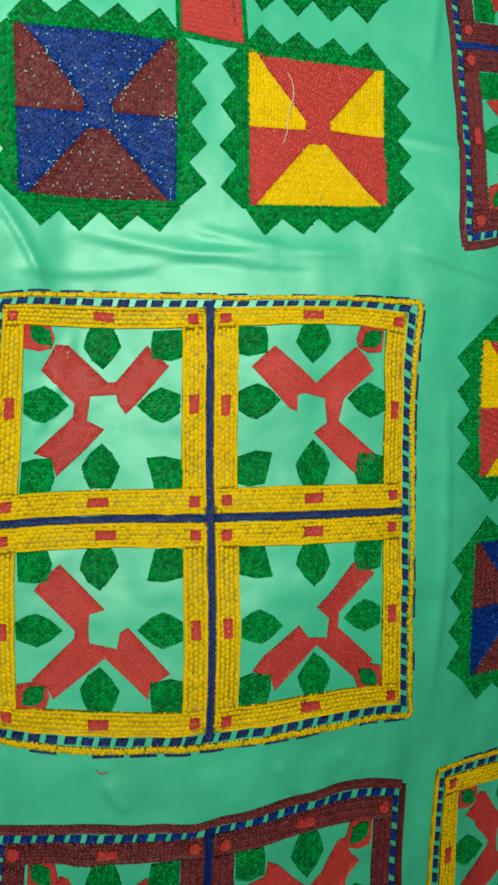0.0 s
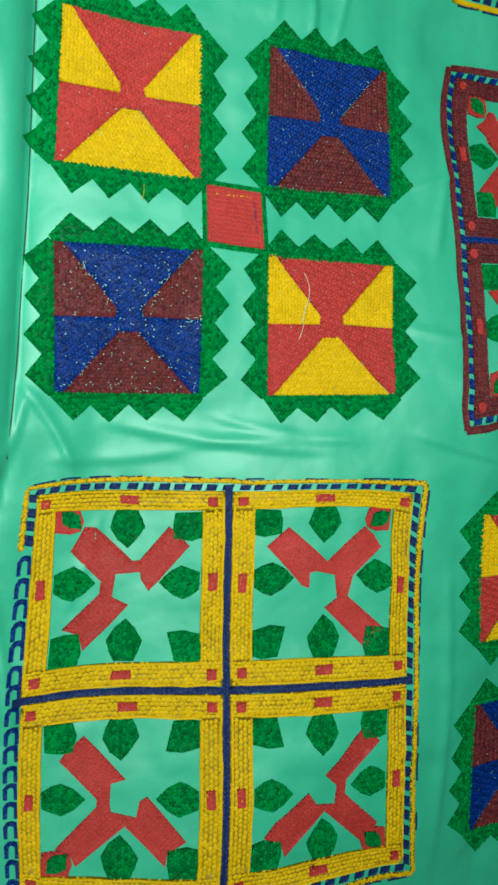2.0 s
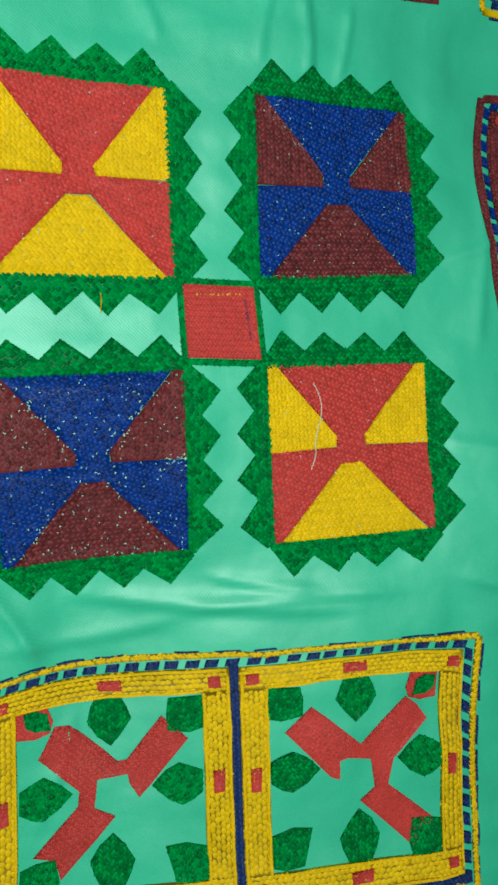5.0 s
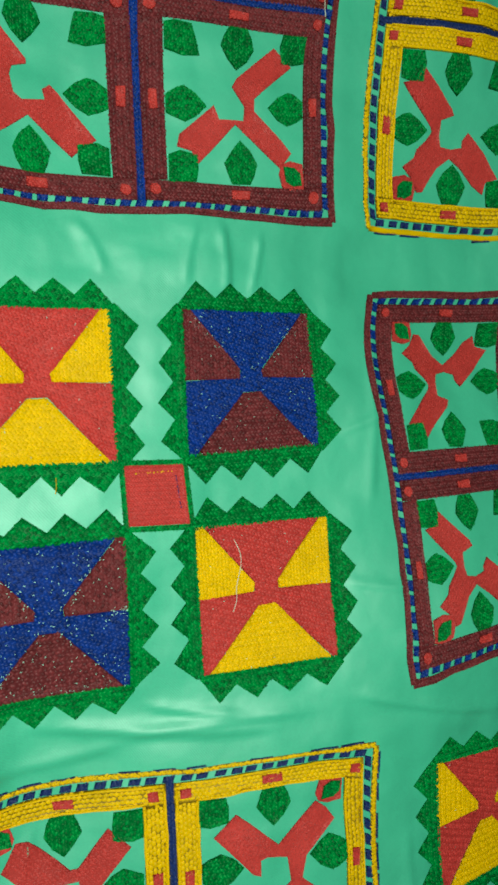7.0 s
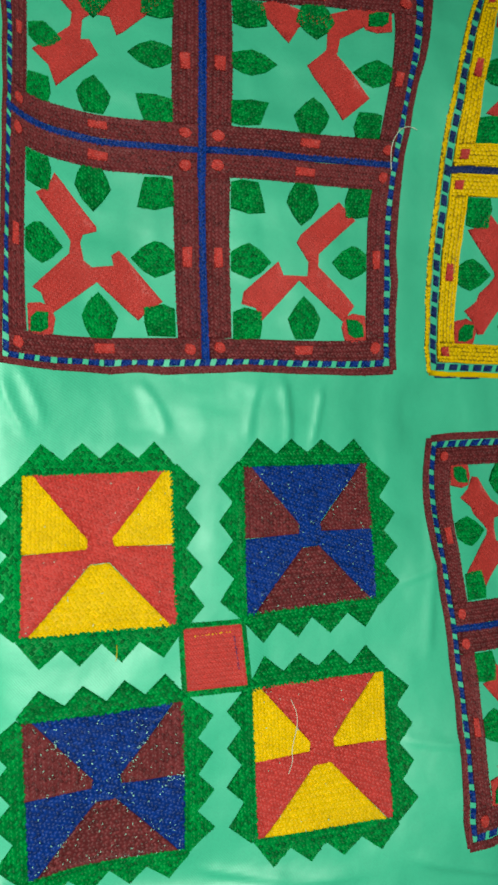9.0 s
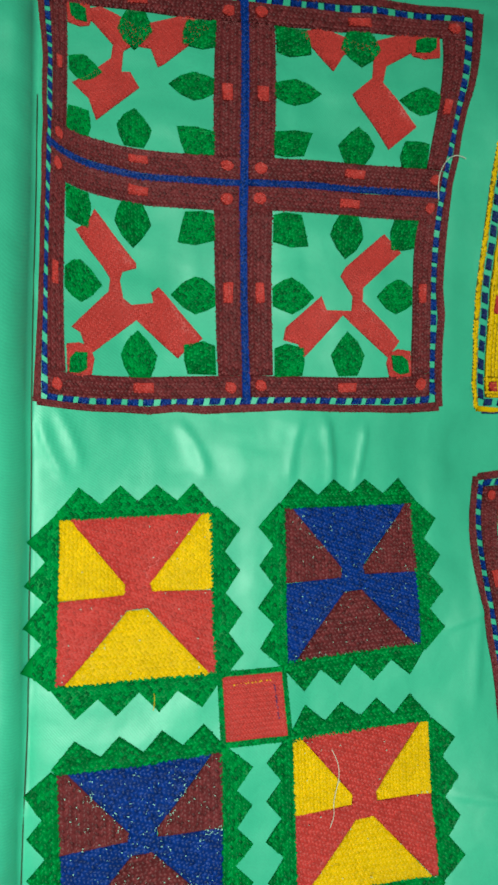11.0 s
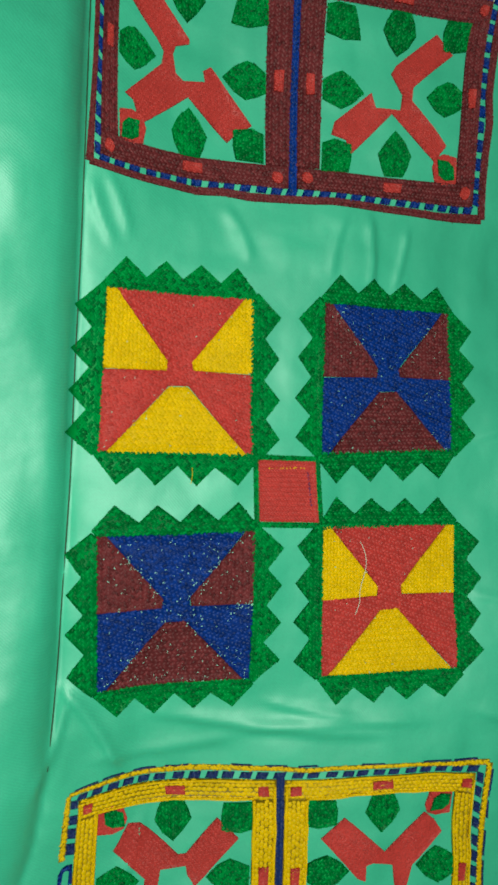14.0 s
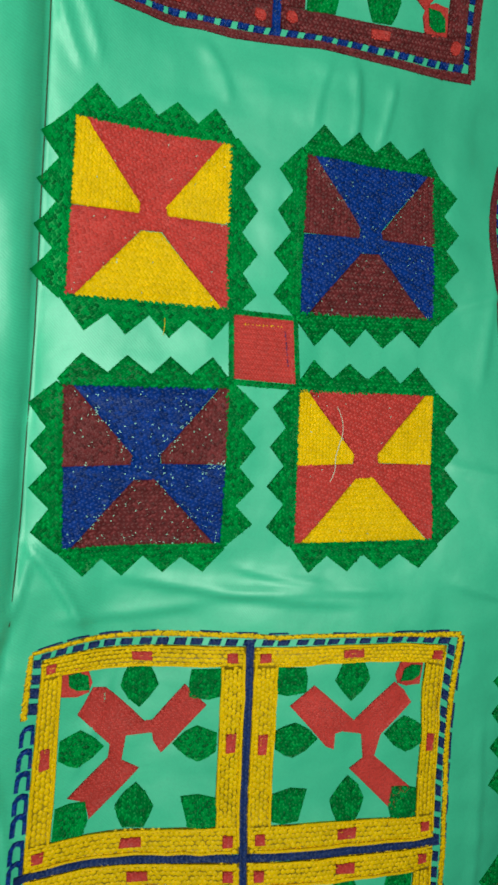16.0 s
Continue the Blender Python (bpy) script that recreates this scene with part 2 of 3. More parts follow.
def piece(name, poly, place, material, parent, label="", row=(1.9, 2.3), angle=0.0, lift=0.5, tall=0.75, rag=0.25, under=None, chain=False):
    """One embroidered patch: a thin padded ground with slanting stitches laid over it in rows.
    poly: outline in millimetres of the motif's own plan, place(): from there to the cloth's plan in metres."""
    poly = [(a + RNG.uniform(-rag, rag), b + RNG.uniform(-rag, rag)) for a, b in poly]
    bm = bmesh.new()
    bm.faces.new([bm.verts.new((a, b, 0)) for a, b in poly]).normal_update()
    bmesh.ops.triangulate(bm, faces=bm.faces[:])
    xs, ys = [a for a, _ in poly], [b for _, b in poly]
    for axis, lo, hi in ((0, min(xs), max(xs)), (1, min(ys), max(ys))):
        for k in range(1, int((hi - lo) / 7) + 1):
            co, no = [0, 0, 0], [0, 0, 0]
            co[axis], no[axis] = lo + k * (hi - lo) / (int((hi - lo) / 7) + 1), 1
            bmesh.ops.bisect_plane(bm, geom=bm.verts[:] + bm.edges[:] + bm.faces[:], plane_co=co, plane_no=no)
    bmesh.ops.triangulate(bm, faces=bm.faces[:])
    rim = [e for e in bm.edges if e.is_boundary]
    bm.verts.index_update()
    verts = [(v.co.x, v.co.y, lift) for v in bm.verts]
    faces = [[v.index for v in f.verts] for f in bm.faces]
    low = {}
    for e in rim:
        for v in e.verts:
            if v.index not in low:
                low[v.index] = len(verts)
                verts.append((v.co.x, v.co.y, -0.3))
        a, b = e.verts[0].index, e.verts[1].index
        faces.append([a, b, low[b], low[a]])
    bm.free()
    verts, ground = np.array(verts), len(faces)
    mx, my = place(np.mean(xs), np.mean(ys))
    if NEAR[0] < mx < NEAR[1] and NEAR[2] < my < NEAR[3]:
        # stitches: little ridged strands that lean to and fro from row to row
        c, s = math.cos(radians(angle)), math.sin(radians(angle))
        along = [a * c + b * s for a, b in poly]
        across = [-a * s + b * c for a, b in poly]
        p, q = np.meshgrid(np.arange(min(along) - 1, max(along) + 1, row[1]), np.arange(min(across) + row[0] * 0.45, max(across), row[0]), indexing="ij")
        if chain:
            lo, hi = min(across), max(across)
            count = max(1, round((hi - lo) / row[0]))
            p, q = np.meshgrid(p[:, 0], lo + (hi - lo) * (np.arange(count) + 0.5) / count, indexing="ij")
        lean = np.where(np.arange(p.shape[1]) % 2 == 0, 1, -1)[None, :] * np.ones(p.shape) * (not chain)
        p = p + 0.5 * row[1] * (np.arange(p.shape[1]) % 2)[None, :]
        p, q, lean = p.ravel(), q.ravel(), lean.ravel()
        loose = 0.8 if chain else 1.0
        p, q = p + loose * RNG.normal(0, 0.3, len(p)), q + loose * RNG.normal(0, 0.22, len(p))
        cx, cy = p * c - q * s, p * s + q * c
        keep = inside(poly, cx, cy)
        p, q, lean = p[keep], q[keep], lean[keep]
        n = len(p)
        if n:
            turn = lean * radians(33) + RNG.normal(0, 0.12 * loose, n)
            ux, uy = np.cos(turn), np.sin(turn)
            half, wide = row[1] * RNG.uniform(0.52, 0.68, n), row[0] * (RNG.uniform(0.51, 0.66, n) if under else RNG.uniform(0.36, 0.46, n))
            for g in (-0.8, 0.8):
                a, b = p - g * wide * uy, q + g * wide * ux
                out_of = ~inside(poly, a * c - b * s, a * s + b * c)
                p, q = np.where(out_of, p + 0.4 * g * wide * uy, p), np.where(out_of, q - 0.4 * g * wide * ux, q)
                wide = np.where(out_of, wide * 0.7, wide)
            for f in (-0.95, 0.95):  # strands end at the outline
                a, b = p + f * half * ux, q + f * half * uy
                out_of = ~inside(poly, a * c - b * s, a * s + b * c)
                p, q = np.where(out_of, p - 0.5 * f * half * ux, p), np.where(out_of, q - 0.5 * f * half * uy, q)
                half = np.where(out_of, half * 0.6, half)
            top = lift + tall * RNG.uniform(0.75, 1.15, n)
            pts = []
            ends = 0.42 if chain else 1.0  # links of a chain narrow to their ends
            for f, g, z in ((-1, -ends, lift - 0.1), (0, -1, lift - 0.1), (1, -ends, lift - 0.1), (1, ends, lift - 0.1), (0, 1, lift - 0.1), (-1, ends, lift - 0.1),
                            (-0.55, 0, top), (0.55, 0, top)):
                a, b = p + f * half * ux - g * wide * uy, q + f * half * uy + g * wide * ux
                pts.append(np.stack([a * c - b * s, a * s + b * c, z * np.ones(n)], 1))
            base = len(verts)
            verts = np.concatenate([verts, np.stack(pts, 1).reshape(-1, 3)])
            for f in ((0, 1, 6), (1, 7, 6), (1, 2, 7), (2, 3, 7), (3, 4, 7), (4, 6, 7), (4, 5, 6), (5, 0, 6)):
                faces += (base + 8 * np.arange(n)[:, None] + np.array(f)).tolist()
    wx, wy = place(verts[:, 0], verts[:, 1])
    out = np.stack([wx, wy, on_cloth(wx, wy) + verts[:, 2] * 0.001], 1)
    ob = mesh_object(name, out.tolist(), faces, material, parent, label, smooth=True)
    # the ground takes the darker colour, shade painted between raised stitches
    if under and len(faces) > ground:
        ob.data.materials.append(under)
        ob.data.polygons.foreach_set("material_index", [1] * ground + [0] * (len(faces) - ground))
    return ob


# ---- room and bed ----
LOW, HIGH = -0.55, 2.15
for nm, lo, hi in (("wall_north", (-2.1, 2.4, LOW), (2.1, 2.5, HIGH)), ("wall_south", (-2.1, -1.9, LOW), (2.1, -1.8, HIGH)),
                   ("wall_east", (2.0, -1.8, LOW), (2.1, 2.4, HIGH)), ("wall_west", (-2.1, -1.8, LOW), (-2.0, 2.4, HIGH))):
    tagged(box(nm, lo, hi, WALL), "plain pale painted wall of the room", "wall", kind="structure")
tagged(box("floor", (-2.1, -1.9, LOW - 0.1), (2.1, 2.5, LOW), FLOOR), "plain grey floor under the bed", "floor", kind="structure")
tagged(box("ceiling", (-2.1, -1.9, HIGH), (2.1, 2.5, HIGH + 0.1), WALL), "plain pale painted ceiling", "ceiling", kind="structure")
tagged(box("mattress", (-0.5, -0.55, LOW), (0.6, 1.2, -0.032), TICKING), "pale mattress wholly covered by the green bedspread", "mattress")

# ---- the bedspread ----
bedspread = tagged(new("bedspread"), "mint green cotton bedspread with bright hand-embroidered squares, spread on a bed", "bedspread")
rows, cols = np.arange(NX - 1), np.arange(NY - 1)
corner = (rows[:, None] * NY + cols[None, :]).ravel()
me = bpy.data.meshes.new("base_cloth")
me.from_pydata(np.stack([GX.ravel(), GY.ravel(), HEIGHT.ravel()], 1).tolist(), [], np.stack([corner, corner + NY, corner + NY + 1, corner + 1], 1).tolist())
me.materials.append(MINT)
me.polygons.foreach_set("use_smooth", [True] * len(me.polygons))
base_cloth = tagged(new("base_cloth", me), "thin mint green cotton, creased and folded over along one side")
base_cloth.parent = bedspread


def sheet(grid, across=3):
    """A smooth sheet through rows of points, the far row first; s and t run from -1 to 1, s to the right and t up."""
    g = np.array(grid, float).reshape(-1, across, 2)[::-1]

    def weights(count, x):
        at = np.linspace(-1, 1, count)
        return [math.prod((x - at[m]) / (at[k] - at[m]) for m in range(count) if m != k) for k in range(count)]

    def place(s, t):
        bs, bt = weights(across, np.asarray(s, float)), weights(len(g), np.asarray(t, float))
        return tuple(sum(g[j, i, k] * bs[i] * bt[j] for i in range(across) for j in range(len(g))) for k in (0, 1))
    return place


MM = 130.0  # half a framed block, in the motif's own millimetres

# One panel's figures, from its outer corner (0, 0) to the block's middle (1, 1).
CROSS = [(0.093, 0.242), (0.175, 0.172), (0.22, 0.083), (0.27, 0.092), (0.328, 0.181), (0.382, 0.26), (0.481, 0.331), (0.589, 0.251),
         (0.688, 0.154), (0.778, 0.098), (0.80, 0.186), (0.908, 0.216), (0.778, 0.375), (0.625, 0.513), (0.58, 0.454), (0.577, 0.41),
         (0.49, 0.389), (0.4, 0.405), (0.385, 0.472), (0.387, 0.578), (0.49, 0.613), (0.472, 0.657), (0.202, 0.91), (0.166, 0.843),
         (0.162, 0.811), (0.048, 0.786), (0.084, 0.746), (0.301, 0.525), (0.313, 0.49), (0.274, 0.437), (0.202, 0.366), (0.184, 0.313)]
YELLOW_CROSSES = {
    (-1, 1): [(0.2, 0.12), (0.28, 0.12), (0.53, 0.35), (0.58, 0.34), (0.78, 0.11), (0.92, 0.25), (0.71, 0.48), (0.64, 0.54), (0.59, 0.47), (0.58, 0.42),
              (0.42, 0.43), (0.4, 0.58), (0.51, 0.63), (0.39, 0.76), (0.22, 0.91), (0.19, 0.81), (0.08, 0.77), (0.31, 0.56), (0.32, 0.48), (0.11, 0.28), (0.14, 0.23)],
    (1, 1): [(0.91, 0.27), (0.76, 0.14), (0.48, 0.39), (0.21, 0.15), (0.13, 0.21), (0.07, 0.29), (0.29, 0.48), (0.32, 0.62), (0.04, 0.82), (0.17, 0.96),
             (0.49, 0.69), (0.4, 0.63), (0.42, 0.48), (0.56, 0.45), (0.61, 0.46), (0.61, 0.56), (0.66, 0.54)],
    (-1, -1): [(0.16, 0.82), (0.26, 0.91), (0.53, 0.62), (0.44, 0.59), (0.43, 0.48), (0.44, 0.41), (0.6, 0.38), (0.62, 0.48), (0.67, 0.51), (0.92, 0.23),
               (0.8, 0.16), (0.79, 0.08), (0.53, 0.32), (0.22, 0.06), (0.17, 0.14), (0.09, 0.17), (0.35, 0.44), (0.35, 0.49), (0.11, 0.75)],
    (1, -1): [(0.48, 0.59), (0.18, 0.9), (0.06, 0.78), (0.32, 0.54), (0.33, 0.44), (0.07, 0.19), (0.15, 0.02), (0.48, 0.33), (0.77, 0.07), (0.8, 0.16),
              (0.92, 0.21), (0.84, 0.31), (0.6, 0.48), (0.54, 0.39), (0.4, 0.37), (0.39, 0.5)]}
MAROON_CROSSES = {
    (-1, 1): [(0.04, 0.63), (0.34, 0.36), (0.35, 0.26), (0.23, 0.14), (0.1, 0.04), (0.25, 0.0), (0.52, 0.1), (0.82, -0.02), (0.98, 0.05), (0.7, 0.35),
              (0.66, 0.38), (0.61, 0.25), (0.49, 0.25), (0.43, 0.3), (0.42, 0.45), (0.48, 0.44), (0.54, 0.55), (0.24, 0.86), (0.18, 0.71)],
    (1, 1): [(0.86, 0.03), (0.67, 0.3), (0.61, 0.17), (0.54, 0.14), (0.44, 0.17), (0.45, 0.34), (0.56, 0.48), (0.52, 0.56), (0.29, 0.88), (0.13, 0.69),
             (0.38, 0.37), (0.36, 0.24), (0.06, 0.02), (0.2, -0.03), (0.48, 0.08), (0.7, -0.02)],
    (-1, -1): [(0.23, 0.91), (0.31, 0.85), (0.51, 0.65), (0.51, 0.62), (0.42, 0.59), (0.40, 0.54), (0.42, 0.445), (0.47, 0.41), (0.61, 0.43), (0.6, 0.49),
               (0.65, 0.52), (0.69, 0.48), (0.91, 0.23), (0.8, 0.16), (0.75, 0.11), (0.5, 0.33), (0.17, 0.11), (0.12, 0.23), (0.06, 0.25), (0.325, 0.47),
               (0.34, 0.54), (0.29, 0.6), (0.09, 0.76), (0.19, 0.82)],
    (1, -1): [(0.24, 0.90), (0.10, 0.78), (0.22, 0.68), (0.38, 0.55), (0.38, 0.47), (0.21, 0.33), (0.10, 0.22), (0.19, 0.125), (0.42, 0.30), (0.52, 0.38),
              (0.8, 0.11), (0.83, 0.2), (0.93, 0.22), (0.91, 0.3), (0.67, 0.495), (0.63, 0.41), (0.46, 0.41), (0.45, 0.5), (0.54, 0.62), (0.51, 0.67)]}
RING = [(0.007, -0.005), (0.111, -0.022), (0.18, 0.004), (0.207, 0.092), (0.184, 0.154), (0.111, 0.175), (0.012, 0.154)]
RING_LEAF = [(0.03, 0.012), (0.10, 0.01), (0.157, 0.04), (0.172, 0.135), (0.085, 0.13), (0.04, 0.09)]
EDGE_LEAF = [(0.43, 0.0), (0.56, 0.0), (0.595, 0.07), (0.615, 0.132), (0.562, 0.21), (0.50, 0.275), (0.427, 0.216), (0.378, 0.136), (0.396, 0.066)]
SIDE_LEAF = [(0.0, 0.43), (0.0, 0.54), (0.065, 0.585), (0.12, 0.60), (0.20, 0.56), (0.275, 0.49), (0.20, 0.42), (0.125, 0.38), (0.05, 0.405)]
CORNER_LEAF = [(0.815, 0.01), (1.0, 0.0), (1.0, 0.18), (0.92, 0.205), (0.80, 0.185), (0.80, 0.09)]
MIDDLE_LEAF = [(0.77, 0.80), (0.88, 0.79), (1.0, 0.82), (1.0, 0.985), (0.93, 1.0), (0.82, 0.99), (0.795, 0.90)]


def dash_row(block, place, a, b, across, thread, count, loops=False):
    """Short slanting stitches between two lines, along a block's edge."""
    (ax, ay), (bx, by) = a, b
    for k in range(count):
        f = (k + 0.5) / count
        x, y = ax + (bx - ax) * f, ay + (by - ay) * f
        lx, ly = (bx - ax) / count, (by - ay) / count
        wx, wy = across
        j = RNG.uniform(-0.08, 0.08)
        if loops:
            # open loops, like a row of arches standing off the edge
            out = [(-0.47, -1.0), (0.15, -1.0), (0.40, -0.6), (0.46, 0.0), (0.40, 0.7), (-0.47, 0.8), (-0.47, 0.35),
                   (0.14, 0.3), (0.22, -0.1), (0.12, -0.45), (-0.47, -0.5)]
            poly = [(x + lx * (p + j) + wx * q, y + ly * (p + j) + wy * q) for p, q in out]
        else:
            poly = [(x + lx * (p + j) + wx * q, y + ly * (p + j) + wy * q) for p, q in ((-0.40, -1), (0.27, -1), (0.40, 1), (-0.27, 1))]
        piece("edge_stitch", poly, place, thread, block, row=(1.5, 2.6), angle=math.degrees(math.atan2(across[1], across[0])), lift=0.35, tall=0.5, rag=0.2)


def line(name, block, place, a, b, width, thread, row=(1.7, 2.6), label="", wobble=0.0):
    """A couched line of chain stitch from a to b."""
    (ax, ay), (bx, by) = a, b
    long = math.hypot(bx - ax, by - ay)
    nx, ny = -(by - ay) / long * width / 2, (bx - ax) / long * width / 2
    n = max(2, int(long / 16))
    mid = [(ax + (bx - ax) * k / n + nx * RNG.normal(0, wobble), ay + (by - ay) * k / n + ny * RNG.normal(0, wobble)) for k in range(n + 1)]
    poly = [(x + nx, y + ny) for x, y in mid] + [(x - nx, y - ny) for x, y in reversed(mid)]
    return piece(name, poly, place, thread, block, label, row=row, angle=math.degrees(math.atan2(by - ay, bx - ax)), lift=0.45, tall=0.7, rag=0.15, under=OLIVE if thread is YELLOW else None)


def cord(block, place, a, b, thread):
    """A raised cord of chain links."""
    (ax, ay), (bx, by) = a, b
    long = math.hypot(bx - ax, by - ay)
    dx, dy = (bx - ax) / long, (by - ay) / long
    n = max(2, int(long / 9))
    mid = [(ax + dx * long * k / n - dy * RNG.normal(0, 0.25), ay + dy * long * k / n + dx * RNG.normal(0, 0.25)) for k in range(n + 1)]
    poly = [(x - dy * 0.8, y + dx * 0.8) for x, y in mid] + [(x + dy * 0.8, y - dx * 0.8) for x, y in reversed(mid)]
    return piece("edge_cord", poly, place, thread, block, row=(0.85, 2.0), angle=math.degrees(math.atan2(by - ay, bx - ax)), lift=1.35, tall=0.5, rag=0.1)


def framed_block(grid, edge, label, round_tabs=False, loops=False, line_thread=None, across=3, crosses=None):
    """Four framed panels, each with a red three-armed cross and green leaves."""
    spot = sheet(grid, across)
    place = lambda a, b: spot(np.asarray(a) / MM, np.asarray(b) / MM)  # noqa: E731
    thread = line_thread or NAVY
    block = line("framed_block", bedspread, place, (0, -0.965 * MM), (0, 0.965 * MM), 4.8, thread, (1.4, 2.6), label)
    line("dividing_line", block, place, (-0.965 * MM, 0), (-2.4, 0), 4.8, thread, (1.4, 2.6), wobble=0.2)
    line("dividing_line", block, place, (2.4, 0), (0.965 * MM, 0), 4.8, thread, (1.4, 2.6), wobble=0.2)
    o, e, wide, reach = (0.986 * MM, 0.951 * MM, 3.6, 2.1) if edge is YELLOW else (0.983 * MM, 0.946 * MM, 5.2, 2.2)
    for k, (a, b, n) in enumerate((((-1, 1), (1, 1), (0, 1)), ((1, 1), (1, -1), (1, 0)), ((1, -1), (-1, -1), (0, -1)), ((-1, -1), (-1, 1), (-1, 0)))):
        if loops and k == 3:
            line("outer_line", block, place, (-o, 0.66 * MM), (-o, o), 3.5, edge, (1.7, 2.4))
            dash_row(block, place, (-e, 0.66 * MM), (-e, e), (-2.6, 0), thread, 4)
            dash_row(block, place, (-e - 1.0, -e), (-e - 1.0, 0.64 * MM), (4.6, 0), BLUE, 17, loops=True)
            continue
        line("outer_line", block, place, (a[0] * o, a[1] * o), (b[0] * o, b[1] * o), wide, edge, (1.7, 2.4), wobble=0.2)
        dash_row(block, place, (a[0] * e, a[1] * e), (b[0] * e, b[1] * e), (n[0] * reach, n[1] * reach), thread, 25)
        if edge is YELLOW and k < 3:
            # a dark thread that shows here and there along the outside
            for f in np.arange(-0.97, 0.9, 0.15):
                g, r = f + RNG.uniform(0.08, 0.14), 1.004 * MM
                if RNG.random() < (0.8, 0.35, 0.6)[k]:
                    ends = [((a[0] + b[0]) / 2 * r + (b[0] - a[0]) / 2 * v * o, (a[1] + b[1]) / 2 * r + (b[1] - a[1]) / 2 * v * o) for v in (f, g)]
                    line("edging_thread", block, place, *ends, 1.3, NAVY, (1.0, 2.2), wobble=0.3)
    for sx, sy in ((-1, 1), (1, 1), (-1, -1), (1, -1)):
        # strips round the panel: distances are from the block's middle
        lo, li, hi, ho = 0.017 * MM, 0.125 * MM, 0.83 * MM, 0.930 * MM
        strips = (((lo, hi), (ho, hi), (ho, ho), (lo, ho)), ((lo, lo), (ho, lo), (ho, li), (lo, li)),
                  ((lo, li), (li, li), (li, hi), (lo, hi)), ((hi, li), (ho, li), (ho, hi), (hi, hi)))
        for k, s in enumerate(strips):
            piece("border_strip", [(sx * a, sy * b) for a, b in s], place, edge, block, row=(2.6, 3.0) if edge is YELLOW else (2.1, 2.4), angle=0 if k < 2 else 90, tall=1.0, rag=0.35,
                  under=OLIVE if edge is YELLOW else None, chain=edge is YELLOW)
        if edge is YELLOW:
            # raised chain cords round both edges of the frame
            for lo_c, hi_c in ((lo + 1.1, ho - 1.1), (li - 0.9, hi + 0.9)):
                r = 3.0 if lo_c < 5 else 0.5
                for a, b in (((lo_c + r, lo_c), (hi_c - r, lo_c)), ((hi_c, lo_c + r), (hi_c, hi_c - r)), ((hi_c - r, hi_c), (lo_c + r, hi_c)), ((lo_c, hi_c - r), (lo_c, lo_c + r))):
                    cord(block, place, (sx * a[0], sy * a[1]), (sx * b[0], sy * b[1]), edge)
        lw, ow, mid = (lo + li) / 2, (hi + ho) / 2, (lo + ho) / 2
        r = 3.6
        for a, b in ((lw, lw), (lw, ow), (ow, lw), (ow, ow)):
            a, b = a + RNG.uniform(-0.8, 0.8), b + RNG.uniform(-0.8, 0.8)
            n = 9 if round_tabs else 4
            ring = [(sx * a + r * math.cos(radians(45 + 360 * k / n)) * (1.0 if round_tabs else 1.18), sy * b + r * math.sin(radians(45 + 360 * k / n)) * (1.0 if round_tabs else 1.18)) for k in range(n)]
            piece("corner_tab", ring, place, RED, block, row=(1.4, 1.9), lift=1.45, tall=0.4, rag=0.4)
        for a, b, w, h in ((mid, lw, 6.0, 2.7), (mid, ow, 6.0, 2.7), (lw, mid, 2.7, 5.4), (ow, mid, 2.7, 5.4)):
            a, b = a + RNG.uniform(-2.5, 2.5) * (w > 4), b + RNG.uniform(-2.5, 2.5) * (h > 4)
            piece("middle_tab", [(sx * a + p * w, sy * b + q * h) for p, q in ((-1, -1), (1, -1), (1, 1), (-1, 1))], place, RED, block, row=(1.4, 1.9), lift=1.45, tall=0.4, rag=0.5)

        def panel(shape, stray=0.012):
            w = RNG.uniform(-stray, stray, 2)
            return [(sx * (hi - (hi - li) * (u + w[0])), sy * (hi - (hi - li) * (v + w[1]))) for u, v in shape]

        piece("red_cross", panel(crosses[sx, sy] if crosses else CROSS, 0 if crosses else 0.012), place, RED, block, "red three-armed cross in fine stitch", row=(1.25, 1.7), angle=sx * sy * 45, lift=0.4, tall=0.35)
        piece("leaf_outline", panel(RING), place, RED, block, row=(1.4, 1.9), angle=45, lift=0.45, tall=0.4)
        piece("leaf", panel(RING_LEAF), place, GREEN, block, row=(1.6, 1.9), angle=sx * sy * 45, lift=0.95, tall=0.7)
        for shape, ang in ((EDGE_LEAF, 90), (SIDE_LEAF, 0), ([(u, 1 - v) for u, v in EDGE_LEAF], 90), ([(1 - u, v) for u, v in SIDE_LEAF], 0),
                           (CORNER_LEAF, 30), ([(v, u) for u, v in CORNER_LEAF], 60), (MIDDLE_LEAF, 45)):
            piece("leaf", panel(shape), place, GREEN, block, row=(2.0, 2.3), angle=ang, lift=0.6, tall=1.1)
    return block


def quad(tl, tr, br, bl):
    """From a unit square, v down, to a four-sided patch; also a little beyond its edges."""
    tl, tr, br, bl = (np.array(p) for p in (tl, tr, br, bl))

    def place(a, b):
        u, v = np.asarray(a, float) / 88, np.asarray(b, float) / 88
        return tuple(tl[k] * (1 - u) * (1 - v) + tr[k] * u * (1 - v) + br[k] * u * v + bl[k] * (1 - u) * v for k in (0, 1))
    return place


